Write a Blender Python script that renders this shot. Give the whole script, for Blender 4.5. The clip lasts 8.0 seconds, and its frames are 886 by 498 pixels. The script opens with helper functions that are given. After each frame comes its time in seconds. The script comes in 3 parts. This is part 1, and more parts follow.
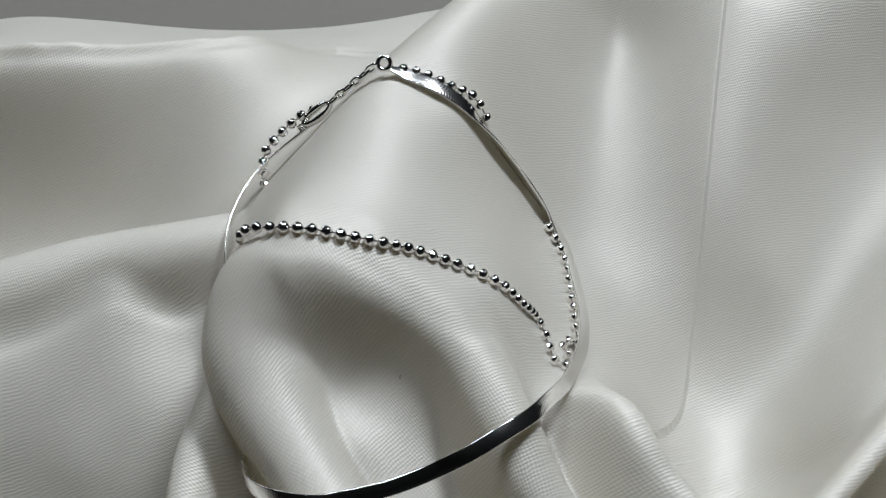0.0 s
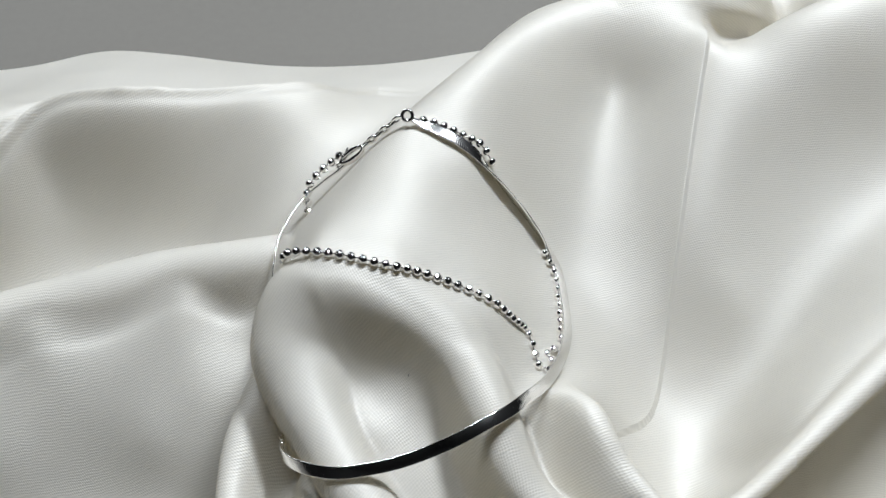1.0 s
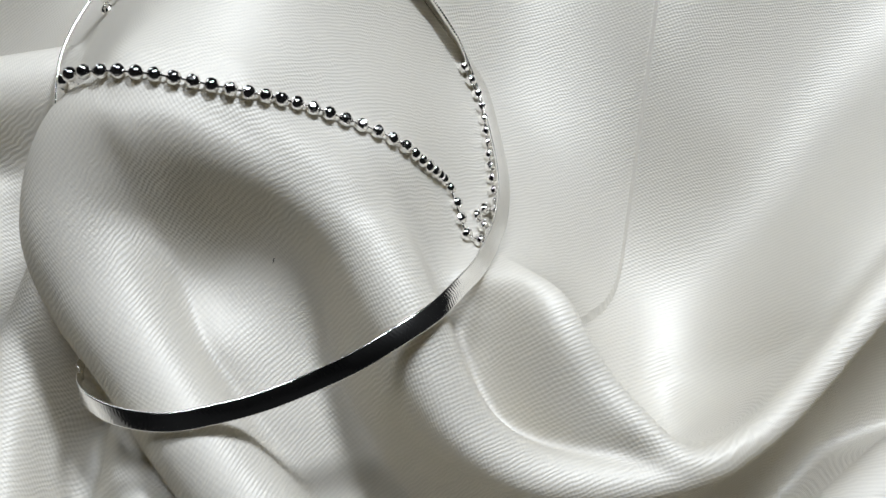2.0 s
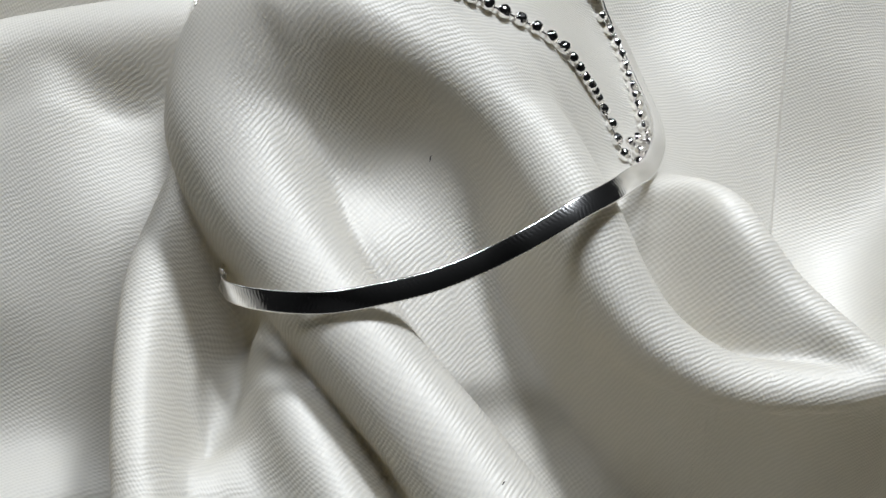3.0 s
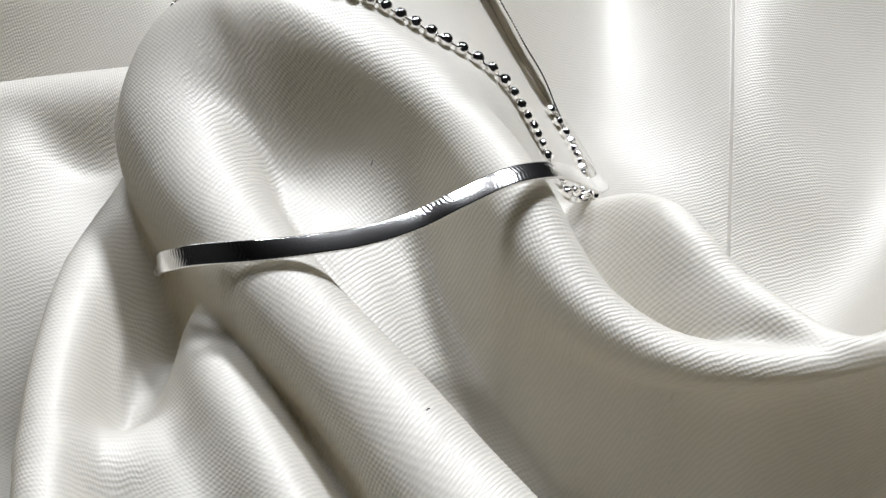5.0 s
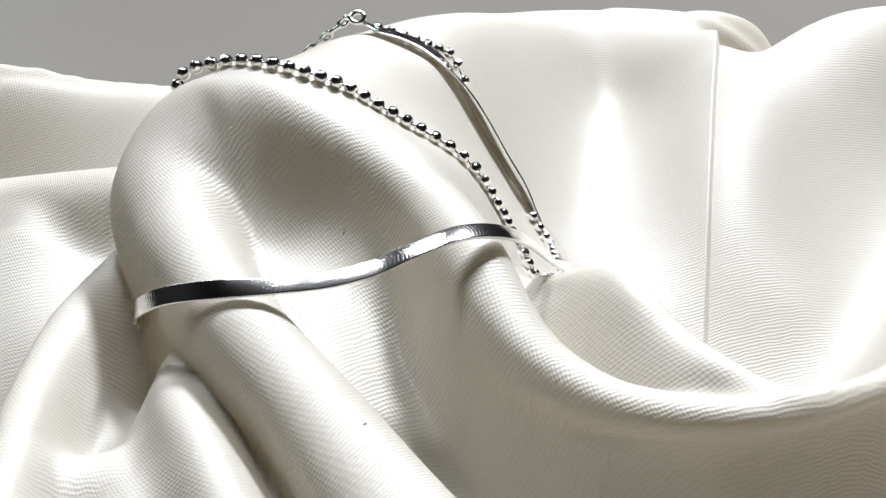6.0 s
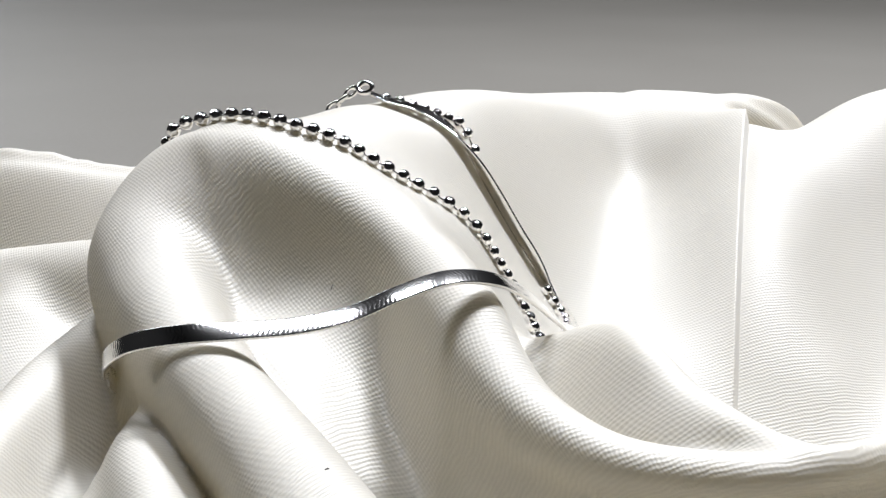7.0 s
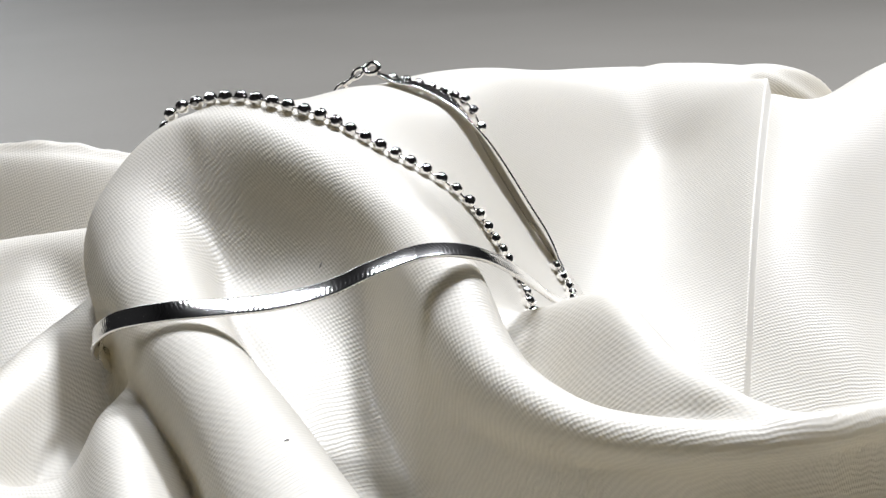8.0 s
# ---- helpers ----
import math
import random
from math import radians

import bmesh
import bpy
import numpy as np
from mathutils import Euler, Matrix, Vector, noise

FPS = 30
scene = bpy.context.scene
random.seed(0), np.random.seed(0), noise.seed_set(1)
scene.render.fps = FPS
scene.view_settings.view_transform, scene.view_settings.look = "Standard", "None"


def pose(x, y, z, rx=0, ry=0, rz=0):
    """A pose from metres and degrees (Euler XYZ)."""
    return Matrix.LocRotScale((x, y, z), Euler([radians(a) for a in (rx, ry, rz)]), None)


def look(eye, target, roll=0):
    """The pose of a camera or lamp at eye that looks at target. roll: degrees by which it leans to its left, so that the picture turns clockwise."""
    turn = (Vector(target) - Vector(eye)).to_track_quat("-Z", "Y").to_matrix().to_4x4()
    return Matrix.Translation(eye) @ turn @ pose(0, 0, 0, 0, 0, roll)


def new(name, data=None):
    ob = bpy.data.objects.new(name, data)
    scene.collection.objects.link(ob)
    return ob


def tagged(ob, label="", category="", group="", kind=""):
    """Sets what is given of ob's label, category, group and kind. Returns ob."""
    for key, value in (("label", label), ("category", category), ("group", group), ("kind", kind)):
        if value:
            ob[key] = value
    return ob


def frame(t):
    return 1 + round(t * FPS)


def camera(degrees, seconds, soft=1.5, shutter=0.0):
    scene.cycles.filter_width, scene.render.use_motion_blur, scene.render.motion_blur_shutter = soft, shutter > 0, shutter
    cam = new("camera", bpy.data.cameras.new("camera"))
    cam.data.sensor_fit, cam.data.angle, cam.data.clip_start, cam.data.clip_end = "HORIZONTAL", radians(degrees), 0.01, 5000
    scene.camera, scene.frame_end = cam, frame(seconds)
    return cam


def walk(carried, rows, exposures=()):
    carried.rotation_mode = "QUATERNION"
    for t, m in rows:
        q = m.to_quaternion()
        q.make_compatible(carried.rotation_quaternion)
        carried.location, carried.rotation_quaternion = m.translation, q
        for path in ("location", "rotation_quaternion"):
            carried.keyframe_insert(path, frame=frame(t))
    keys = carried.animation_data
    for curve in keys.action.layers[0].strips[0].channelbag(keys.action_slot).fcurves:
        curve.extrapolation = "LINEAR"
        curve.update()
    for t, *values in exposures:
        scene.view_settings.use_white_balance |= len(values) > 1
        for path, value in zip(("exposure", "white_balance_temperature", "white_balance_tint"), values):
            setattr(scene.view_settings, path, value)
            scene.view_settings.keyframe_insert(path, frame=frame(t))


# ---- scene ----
import itertools

cam = camera(40.0, 8.0)
PATH = [
    (0, (-0.00275, -0.09442, 0.20792), (0.00578, -0.00479, 0.08795), 0.77),
    (0.5, (0.00410, -0.12157, 0.23457), (0.00290, -0.02893, 0.11660), -3.35),
    (1, (0.00862, -0.11503, 0.24586), (0.00769, -0.02621, 0.12499), -2.40),
    (1.5, (0.01279, -0.09911, 0.24239), (0.01965, -0.02514, 0.11208), 2.38),
    (2, (0.00468, -0.06898, 0.18126), (0.02072, 0.00038, 0.04922), 7.47),
    (2.2, (-0.00213, -0.06597, 0.16705), (0.01476, 0.00417, 0.03553), 7.78),
    (3.3, (-0.01250, -0.09880, 0.14595), (0.00117, 0.00047, 0.03433), 1.97),
    (3.5, (-0.00964, -0.09884, 0.13917), (0.00434, 0.00296, 0.02989), 2.24),
    (4, (-0.00877, -0.10214, 0.12577), (0.01040, 0.00674, 0.02438), 4.59),
    (4.2, (-0.01076, -0.11567, 0.12755), (0.00682, -0.00312, 0.02996), 3.72),
    (5.3, (-0.00563, -0.12702, 0.11232), (0.00941, 0.00224, 0.03772), 2.21),
    (5.5, (-0.00543, -0.13233, 0.10834), (0.00848, 0.00027, 0.03961), 2.32),
    (6, (0.00399, -0.14032, 0.10742), (0.01223, -0.00242, 0.04897), 1.65),
    (6.5, (0.00583, -0.13230, 0.09657), (0.00830, 0.00898, 0.04625), 0.67),
    (7, (0.01297, -0.13526, 0.09370), (0.01297, 0.00893, 0.05235), 0.40),
    (7.5, (0.01422, -0.13948, 0.08919), (0.01146, 0.00634, 0.05411), -0.03),
    (8, (0.02440, -0.13545, 0.09198), (0.01392, 0.00803, 0.04950), -2.08),
]
EXPOSURE = [(0, -0.93, 6350, 8), (0.5, -0.66, 6350, 8), (1.2, -0.47, 6370, 8), (2.2, -0.55, 6400, 8.5), (4, -0.42, 6450, 9), (5.5, -0.16, 6550, 11), (6, -0.03, 6550, 11), (7, -0.02, 6550, 11.5), (8, 0.0, 6550, 11.5)]
walk(cam, [(t, look(eye, target, roll)) for t, eye, target, roll in PATH],
     exposures=EXPOSURE)

MM = 0.001

# ---- world and light ----
world = bpy.data.worlds.new("room_air")
scene.world = world
world.use_nodes = True
world.node_tree.nodes["Background"].inputs["Color"].default_value = (0.80, 0.88, 1.0, 1)
world.node_tree.nodes["Background"].inputs["Strength"].default_value = 0.0


def area_lamp(name, eye, target, size, power, colour):
    data = bpy.data.lights.new(name, "AREA")
    data.shape, data.size, data.size_y, data.energy, data.color = "RECTANGLE", size[0], size[1], power, colour
    ob = new(name, data)
    ob.matrix_world = look(eye, target)
    return ob


area_lamp("ceiling_panel_glow", (-0.40, 0.95, 3.20), (0, 0.02, 0.04), (0.85, 0.50), 74, (0.875, 0.918, 1.0))
area_lamp("desk_lamp_glow", (0.34, 0.38, 0.90), (0.02, 0.02, 0.04), (0.16, 0.14), 18.5, (0.875, 0.918, 1.0))
# added fill lamp that brightens the far table; the room has no window
area_lamp("far_table_fill", (-1.7, 3.3, 1.5), (0, 1.3, 0.0), (1.3, 1.1), 34, (0.88, 0.94, 1.0))


# ---- materials ----
def material(name, colour, rough=0.5, metal=0.0, coat=0.0):
    m = bpy.data.materials.new(name)
    m.use_nodes = True
    b = m.node_tree.nodes["Principled BSDF"]
    b.inputs["Base Color"].default_value = (*colour, 1)
    b.inputs["Roughness"].default_value = rough
    b.inputs["Metallic"].default_value = metal
    b.inputs["Coat Weight"].default_value = coat
    return m, m.node_tree, b


def node(tree, kind, **values):
    n = tree.nodes.new(kind)
    for key, value in values.items():
        n.inputs[key].default_value = value
    return n


def maths(tree, operation, a, b=None):
    n = tree.nodes.new("ShaderNodeMath")
    n.operation = operation
    for socket, value in zip(n.inputs, (a, b)):
        if value is None:
            continue
        if isinstance(value, (int, float)):
            socket.default_value = value
        else:
            tree.links.new(value, socket)
    return n.outputs[0]


def satin_material():
    """Ivory satin: a fine diagonal twill in the cloth's own millimetres, with faint mottling and lint."""
    m, tree, b = material("ivory_satin", (0.80, 0.785, 0.75), 0.40)
    uv = tree.nodes.new("ShaderNodeUVMap")
    uv.uv_map = "weave"
    split = tree.nodes.new("ShaderNodeSeparateXYZ")
    tree.links.new(uv.outputs[0], split.inputs[0])
    # threads wander a little, so that no two ribs run quite alike
    wander = node(tree, "ShaderNodeTexNoise", Scale=0.45, Detail=3.0)
    tree.links.new(uv.outputs[0], wander.inputs["Vector"])
    along = maths(tree, "ADD", split.outputs[0], maths(tree, "MULTIPLY", wander.outputs["Fac"], 0.9))
    across = split.outputs[1]
    rib = maths(tree, "SINE", maths(tree, "MULTIPLY", along, 2 * math.pi / 0.52))
    pick = maths(tree, "SINE", maths(tree, "ADD", maths(tree, "MULTIPLY", across, 2 * math.pi / 0.37), maths(tree, "MULTIPLY", along, math.pi / 0.52)))
    grain = node(tree, "ShaderNodeTexNoise", Scale=5.0, Detail=3.0)
    tree.links.new(uv.outputs[0], grain.inputs["Vector"])
    patch = node(tree, "ShaderNodeTexNoise", Scale=0.12, Detail=2.0)
    tree.links.new(uv.outputs[0], patch.inputs["Vector"])
    height = maths(tree, "ADD", maths(tree, "MULTIPLY", rib, 0.5), maths(tree, "MULTIPLY", pick, 0.2))
    height = maths(tree, "MULTIPLY", height, maths(tree, "ADD", patch.outputs["Fac"], 0.35))
    height = maths(tree, "ADD", height, maths(tree, "MULTIPLY", grain.outputs["Fac"], 0.35))
    bump = node(tree, "ShaderNodeBump", Strength=0.6, Distance=0.00006)
    tree.links.new(height, bump.inputs["Height"])
    tree.links.new(bump.outputs[0], b.inputs["Normal"])
    mottle = node(tree, "ShaderNodeTexNoise", Scale=0.05, Detail=4.0)
    tree.links.new(uv.outputs[0], mottle.inputs["Vector"])
    ramp = tree.nodes.new("ShaderNodeValToRGB")
    ramp.color_ramp.elements[0].position, ramp.color_ramp.elements[1].position = 0.3, 0.7
    ramp.color_ramp.elements[0].color = (0.77, 0.752, 0.70, 1)
    ramp.color_ramp.elements[1].color = (0.83, 0.812, 0.76, 1)
    tree.links.new(mottle.outputs["Fac"], ramp.inputs[0])
    # shade in the grooves between the ribs, painted into the base colour
    groove_shade = maths(tree, "ADD", maths(tree, "MULTIPLY", rib, 0.06), 0.94)
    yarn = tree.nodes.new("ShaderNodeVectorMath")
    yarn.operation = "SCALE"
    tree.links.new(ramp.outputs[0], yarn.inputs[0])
    tree.links.new(groove_shade, yarn.inputs["Scale"])
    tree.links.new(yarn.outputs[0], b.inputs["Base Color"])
    rough = maths(tree, "ADD", maths(tree, "MULTIPLY", rib, 0.03), 0.55)
    tree.links.new(rough, b.inputs["Roughness"])
    b.inputs["Specular IOR Level"].default_value = 0.5
    b.inputs["Metallic"].default_value = 0.18
    b.inputs["Anisotropic"].default_value = 0.5
    way = tree.nodes.new("ShaderNodeTangent")
    way.direction_type, way.uv_map = "UV_MAP", "weave"
    tree.links.new(way.outputs[0], b.inputs["Tangent"])
    b.inputs["Sheen Weight"].default_value = 0.12
    b.inputs["Sheen Roughness"].default_value = 0.4
    # thin cloth lets a warm part of the light through
    through_cloth = node(tree, "ShaderNodeBsdfTranslucent", Color=(0.90, 0.84, 0.69, 1))
    tree.links.new(bump.outputs[0], through_cloth.inputs["Normal"])
    mix = node(tree, "ShaderNodeMixShader", Fac=0.44)
    tree.links.new(b.outputs[0], mix.inputs[1])
    tree.links.new(through_cloth.outputs[0], mix.inputs[2])
    tree.links.new(mix.outputs[0], tree.nodes["Material Output"].inputs["Surface"])
    return m


def table_material():
    m, tree, b = material("grey_laminate", (0.25, 0.24, 0.225), 0.55)
    place = tree.nodes.new("ShaderNodeNewGeometry")
    fine = node(tree, "ShaderNodeTexNoise", Scale=420.0, Detail=4.0)
    cloud = node(tree, "ShaderNodeTexNoise", Scale=5.0, Detail=3.0)
    for n in (fine, cloud):
        tree.links.new(place.outputs["Position"], n.inputs["Vector"])
    mix = maths(tree, "ADD", maths(tree, "MULTIPLY", fine.outputs["Fac"], 0.3), maths(tree, "MULTIPLY", cloud.outputs["Fac"], 0.7))
    ramp = tree.nodes.new("ShaderNodeValToRGB")
    ramp.color_ramp.elements[0].position, ramp.color_ramp.elements[1].position = 0.3, 0.7
    ramp.color_ramp.elements[0].color = (0.156, 0.146, 0.127, 1)
    ramp.color_ramp.elements[1].color = (0.178, 0.168, 0.147, 1)
    tree.links.new(mix, ramp.inputs[0])
    tree.links.new(ramp.outputs[0], b.inputs["Base Color"])
    b.inputs["Specular IOR Level"].default_value = 0.15
    bump = node(tree, "ShaderNodeBump", Strength=0.15, Distance=0.0002)
    tree.links.new(fine.outputs["Fac"], bump.inputs["Height"])
    tree.links.new(bump.outputs[0], b.inputs["Normal"])
    return m


def silver_material(name, rough, bump_scale):
    m, tree, b = material(name, (0.93, 0.915, 0.89), rough, 1.0)
    co = tree.nodes.new("ShaderNodeTexCoord")
    fine = node(tree, "ShaderNodeTexNoise", Scale=bump_scale, Detail=3.0)
    tree.links.new(co.outputs["Object"], fine.inputs["Vector"])
    tree.links.new(maths(tree, "ADD", maths(tree, "MULTIPLY", fine.outputs["Fac"], 0.10), rough - 0.05), b.inputs["Roughness"])
    return m


def herringbone_material():
    """Polished silver of flat links: fine chevrons across the band."""
    m, tree, b = material("silver_herringbone", (0.90, 0.885, 0.86), 0.13, 1.0)
    uv = tree.nodes.new("ShaderNodeUVMap")
    uv.uv_map = "band"
    split = tree.nodes.new("ShaderNodeSeparateXYZ")
    tree.links.new(uv.outputs[0], split.inputs[0])
    u, v = split.outputs[0], split.outputs[1]
    slant = maths(tree, "ADD", u, maths(tree, "MULTIPLY", maths(tree, "ABSOLUTE", v), 0.45))
    chevron = maths(tree, "ABSOLUTE", maths(tree, "SINE", maths(tree, "MULTIPLY", slant, math.pi / 0.5)))
    bump = node(tree, "ShaderNodeBump", Strength=0.2, Distance=0.00004)
    tree.links.new(chevron, bump.inputs["Height"])
    tree.links.new(bump.outputs[0], b.inputs["Normal"])
    return m


SATIN, TABLE = satin_material(), table_material()
SILVER, HERRING = silver_material("polished_silver", 0.09, 1500.0), herringbone_material()
# near-black for the unseen room: dark reflections in the silver, little bounced light
WALL = material("dark_surround", (0.015, 0.0147, 0.0145), 0.9)[0]


# ---- helpers for meshes ----
def part(name, bm, mat, parent=None, label=""):
    me = bpy.data.meshes.new(name)
    bm.to_mesh(me)
    bm.free()
    me.materials.append(mat)
    ob = new(name, me)
    ob.parent = parent
    return tagged(ob, label)


def smooth(ob):
    ob.data.polygons.foreach_set("use_smooth", [True] * len(ob.data.polygons))
    return ob


def spline(points, step):
    """A smooth curve through the points, sampled about every step."""
    p = np.array(points, float)
    q = np.vstack([2 * p[0] - p[1], p, 2 * p[-1] - p[-2]])
    out = []
    for a, b, c, d in zip(q[:-3], q[1:-2], q[2:-1], q[3:]):
        n = max(2, int(np.linalg.norm(c - b) / step + 0.5))
        for t in np.arange(n) / n:
            out.append(0.5 * (2 * b + (c - a) * t + (2 * a - 5 * b + 4 * c - d) * t * t + (3 * b - a - 3 * c + d) * t ** 3))
    return np.array(out + [p[-1]])


def box(bm, lo, hi):
    m = Matrix.LocRotScale([(a + b) / 2 for a, b in zip(lo, hi)], None, [b - a for a, b in zip(lo, hi)])
    bmesh.ops.create_cube(bm, size=1, matrix=m)


# ---- the table, and an added unseen room that closes the place ----
def slab(name, lo, hi, mat, label, category):
    bm = bmesh.new()
    box(bm, lo, hi)
    return tagged(part(name, bm, mat), label, category, kind="structure")


slab("table_top", (-2.3, -1.6, -0.04), (2.3, 3.2, 0.0), TABLE, "matte warm grey table surface under the cloth", "table")
slab("floor", (-2.6, -2.4, -0.80), (2.6, 3.6, -0.75), WALL, "added dark floor under the table, out of view", "floor")
slab("wall_back", (-2.6, 3.6, -0.75), (2.6, 3.7, 3.5), WALL, "added dark wall behind the table, out of view", "wall")
slab("wall_front", (-2.6, -2.5, -0.75), (2.6, -2.4, 3.5), WALL, "added dark wall behind the viewer, out of view", "wall")
slab("wall_left", (-2.7, -2.4, -0.75), (-2.6, 3.6, 3.5), WALL, "added dark wall beside the table, out of view", "wall")
slab("wall_right", (2.6, -2.4, -0.75), (2.7, 3.6, 3.5), WALL, "added dark wall beside the table, out of view", "wall")
slab("ceiling", (-2.7, -2.5, 3.5), (2.7, 3.7, 3.6), WALL, "added dark ceiling above the table, out of view", "ceiling")

# ---- the satin cloth: crests and troughs of its folds, in millimetres ----
FOLDS = {
    # the arch over which the chain hangs
    "arch_crest": [(-11, 14.5, 66.2), (-3, 12, 64), (4, 9, 60.8), (11, 4.5, 57)],
    "arch_hollow": [(-10.5, 4.5, 51), (-6, 2, 48.5), (0, -3.5, 47), (4, -9, 42.5), (8, -15, 37.5), (12, -22, 31.5), (17, -30, 23), (24, -38, 15), (38, -53, 9)],
    "leg_right_flank": [(-8.5, -8.5, 47.2), (-1, -15, 42.3), (4, -23, 36), (10, -33, 29.5), (18, -46, 21)],
    # the broad fold that runs back from the arch
    "broad_crest": [(-19, 20, 63), (-12, 34, 61.5), (-3, 48, 63), (9.6, 64, 62.6), (24, 79, 61), (44, 89, 60), (57, 90.5, 59.5), (68, 90.5, 58)],
    "behind_chain": [(-16, 22, 65.3), (-8, 21, 66.2), (0, 20.5, 64.4), (7, 20, 60.8), (14, 19, 56.5)],
    "broad_chain_line": [(-18.4, 17, 66.4), (-10, 14.8, 67.5), (-2, 13.8, 65.5), (4, 14, 61.8), (10, 13.5, 58.4), (17, 12.4, 54), (20.5, 12.4, 48.2), (23, 13, 41.5)],
    "broad_band_line": [(5, 49, 63), (13.3, 45, 60.4), (18, 42, 54.2), (23.5, 41, 45), (28.5, 37, 37.7), (31, 32, 34.5), (30, 18, 36)],
    "broad_side": [(38, 66, 47), (46, 74, 47), (36, 50, 40)],
    "broad_back": [(12, 88, 38), (34, 104, 40), (56, 108, 42), (78, 110, 38), (104, 108, 46)],
    "broad_foot_left": [(-34, 30, 36), (-27, 42, 40), (-16, 56, 41), (-4, 70, 40), (8, 83, 36), (22, 98, 28)],
    "arch_foot_left": [(-32, 18, 36), (-32, 8, 34), (-30, -2, 30), (-26, -12, 25)],
    # saddle and rim to the right of the arch
    "saddle": [(25, 4, 40.5), (24.5, -2.5, 44.6), (25.5, -8.5, 41.8), (28, -14, 41), (32, -20, 40.8), (38, -25, 41.4)],
    "rim_corner": [(30, 1, 44), (34, -5, 47), (37, -12, 46)],
    "rim_ground": [(39, -17.5, 44), (44, -24, 43), (54, -24.5, 40.5), (62, -19, 38.5), (70, -12, 38), (86, 0, 38), (110, 20, 42), (140, 42, 46)],
    "rim_back": [(38, 3, 33), (41.5, -3, 26), (46, -12, 24), (52, -19, 24), (60, -16, 25), (68, -9, 26)],
    "bowl": [(53, 1, 14), (60, 1, 13.5), (76, 18, 20), (94, 38, 30), (120, 62, 40)],
    "facet": [(46, 24, 26), (50, 45, 37), (58, 66, 50)],
    "crease": [(39, -4, 30), (44, 1.5, 22), (48.5, 6, 17), (51.5, 11, 16), (54, 20, 20), (58.5, 42, 38), (63, 62, 50), (67, 78, 58)],
    "right_sheet": [(70, 30, 27), (78, 55, 42), (98, 66, 47)],
    "right_sheet_crest": [(72, 82, 50.5), (80, 85, 53), (97, 90, 58.5), (120, 96, 62), (150, 100, 62)],
    "rolled_end_crest": [(68, 90.5, 58), (78, 94.5, 54), (87, 98, 48)],
    "rolled_end_hollow": [(73, 87, 45), (82, 93, 39), (92, 100, 34)],
    "behind_rim": [(27, -41, 11), (36, -41, 8), (48, -39, 7), (58, -33, 8), (68, -25, 9), (82, -14, 11), (102, -4, 14), (128, 14, 20)],
    "lower_right_wave": [(40, -64, 12), (60, -60, 18), (80, -48, 24), (102, -36, 27), (130, -20, 30)],
    # low ground on the left
    "side_fold_foot": [(-40.5, 19, 36), (-42, 8, 32), (-42, -4, 25), (-42, -20, 19), (-42, -36, 16), (-40, -60, 14)],
    "pocket": [(-26.8, 1, 36), (-26, -6, 35), (-25.5, -13, 34), (-25, -19, 34), (-25, -24, 34.5)],
    "pocket_side": [(-29, 2, 37), (-30.3, -9, 36), (-30, -20, 35.5)],
    "apron": [(-21.5, -34, 37.5), (-18.5, -43, 37), (-26, -46, 33), (-20, -58, 30), (-34, -50, 30)],
    "leg_underside": [(-15.4, -25.5, 36), (-10.6, -36, 36), (-6, -46.5, 34), (1, -60, 29)],
    "long_trough_left": [(-36, 47, 30), (-46, 49, 23), (-56, 50, 20), (-80, 48, 18), (-110, 40, 16)],
    "seam_crest": [(-22, 84, 42), (-34, 80, 46), (-48, 77.5, 48), (-62, 76, 51), (-80, 75, 49), (-95, 62, 44), (-120, 45, 36)],
    "seam_front": [(-36, 70, 42), (-50, 66, 38), (-64, 65, 38), (-82, 64, 36)],
    "seam_drop": [(-24, 90, 34), (-45, 85, 37), (-63, 84, 39), (-84, 84, 37)],
    "back_slope": [(12, 106, 18), (-18, 106, 20), (-45, 104, 22), (-78, 112, 20), (-112, 106, 18)],
    "front_left_slope": [(-46, 26, 42.8), (-47, 19, 38.8), (-49, 10, 33), (-52, 0, 26.5), (-76, 20.5, 40), (-78, 13, 35.5), (-80, 4, 30), (-84, -4, 24.5), (-112, 12, 35.5), (-112, 2, 29), (-112, -7, 22.5)],
    "front_left_trough": [(-46, -12, 17), (-60, -14, 15.5), (-85, -17, 14), (-115, -21, 12)],
    "front_left_wave": [(-45, -21, 20), (-60, -23, 19), (-85, -27, 17), (-115, -33, 15)],
    "front_left_low": [(-62, -38, 12), (-90, -46, 10), (-70, -70, 10)],
}
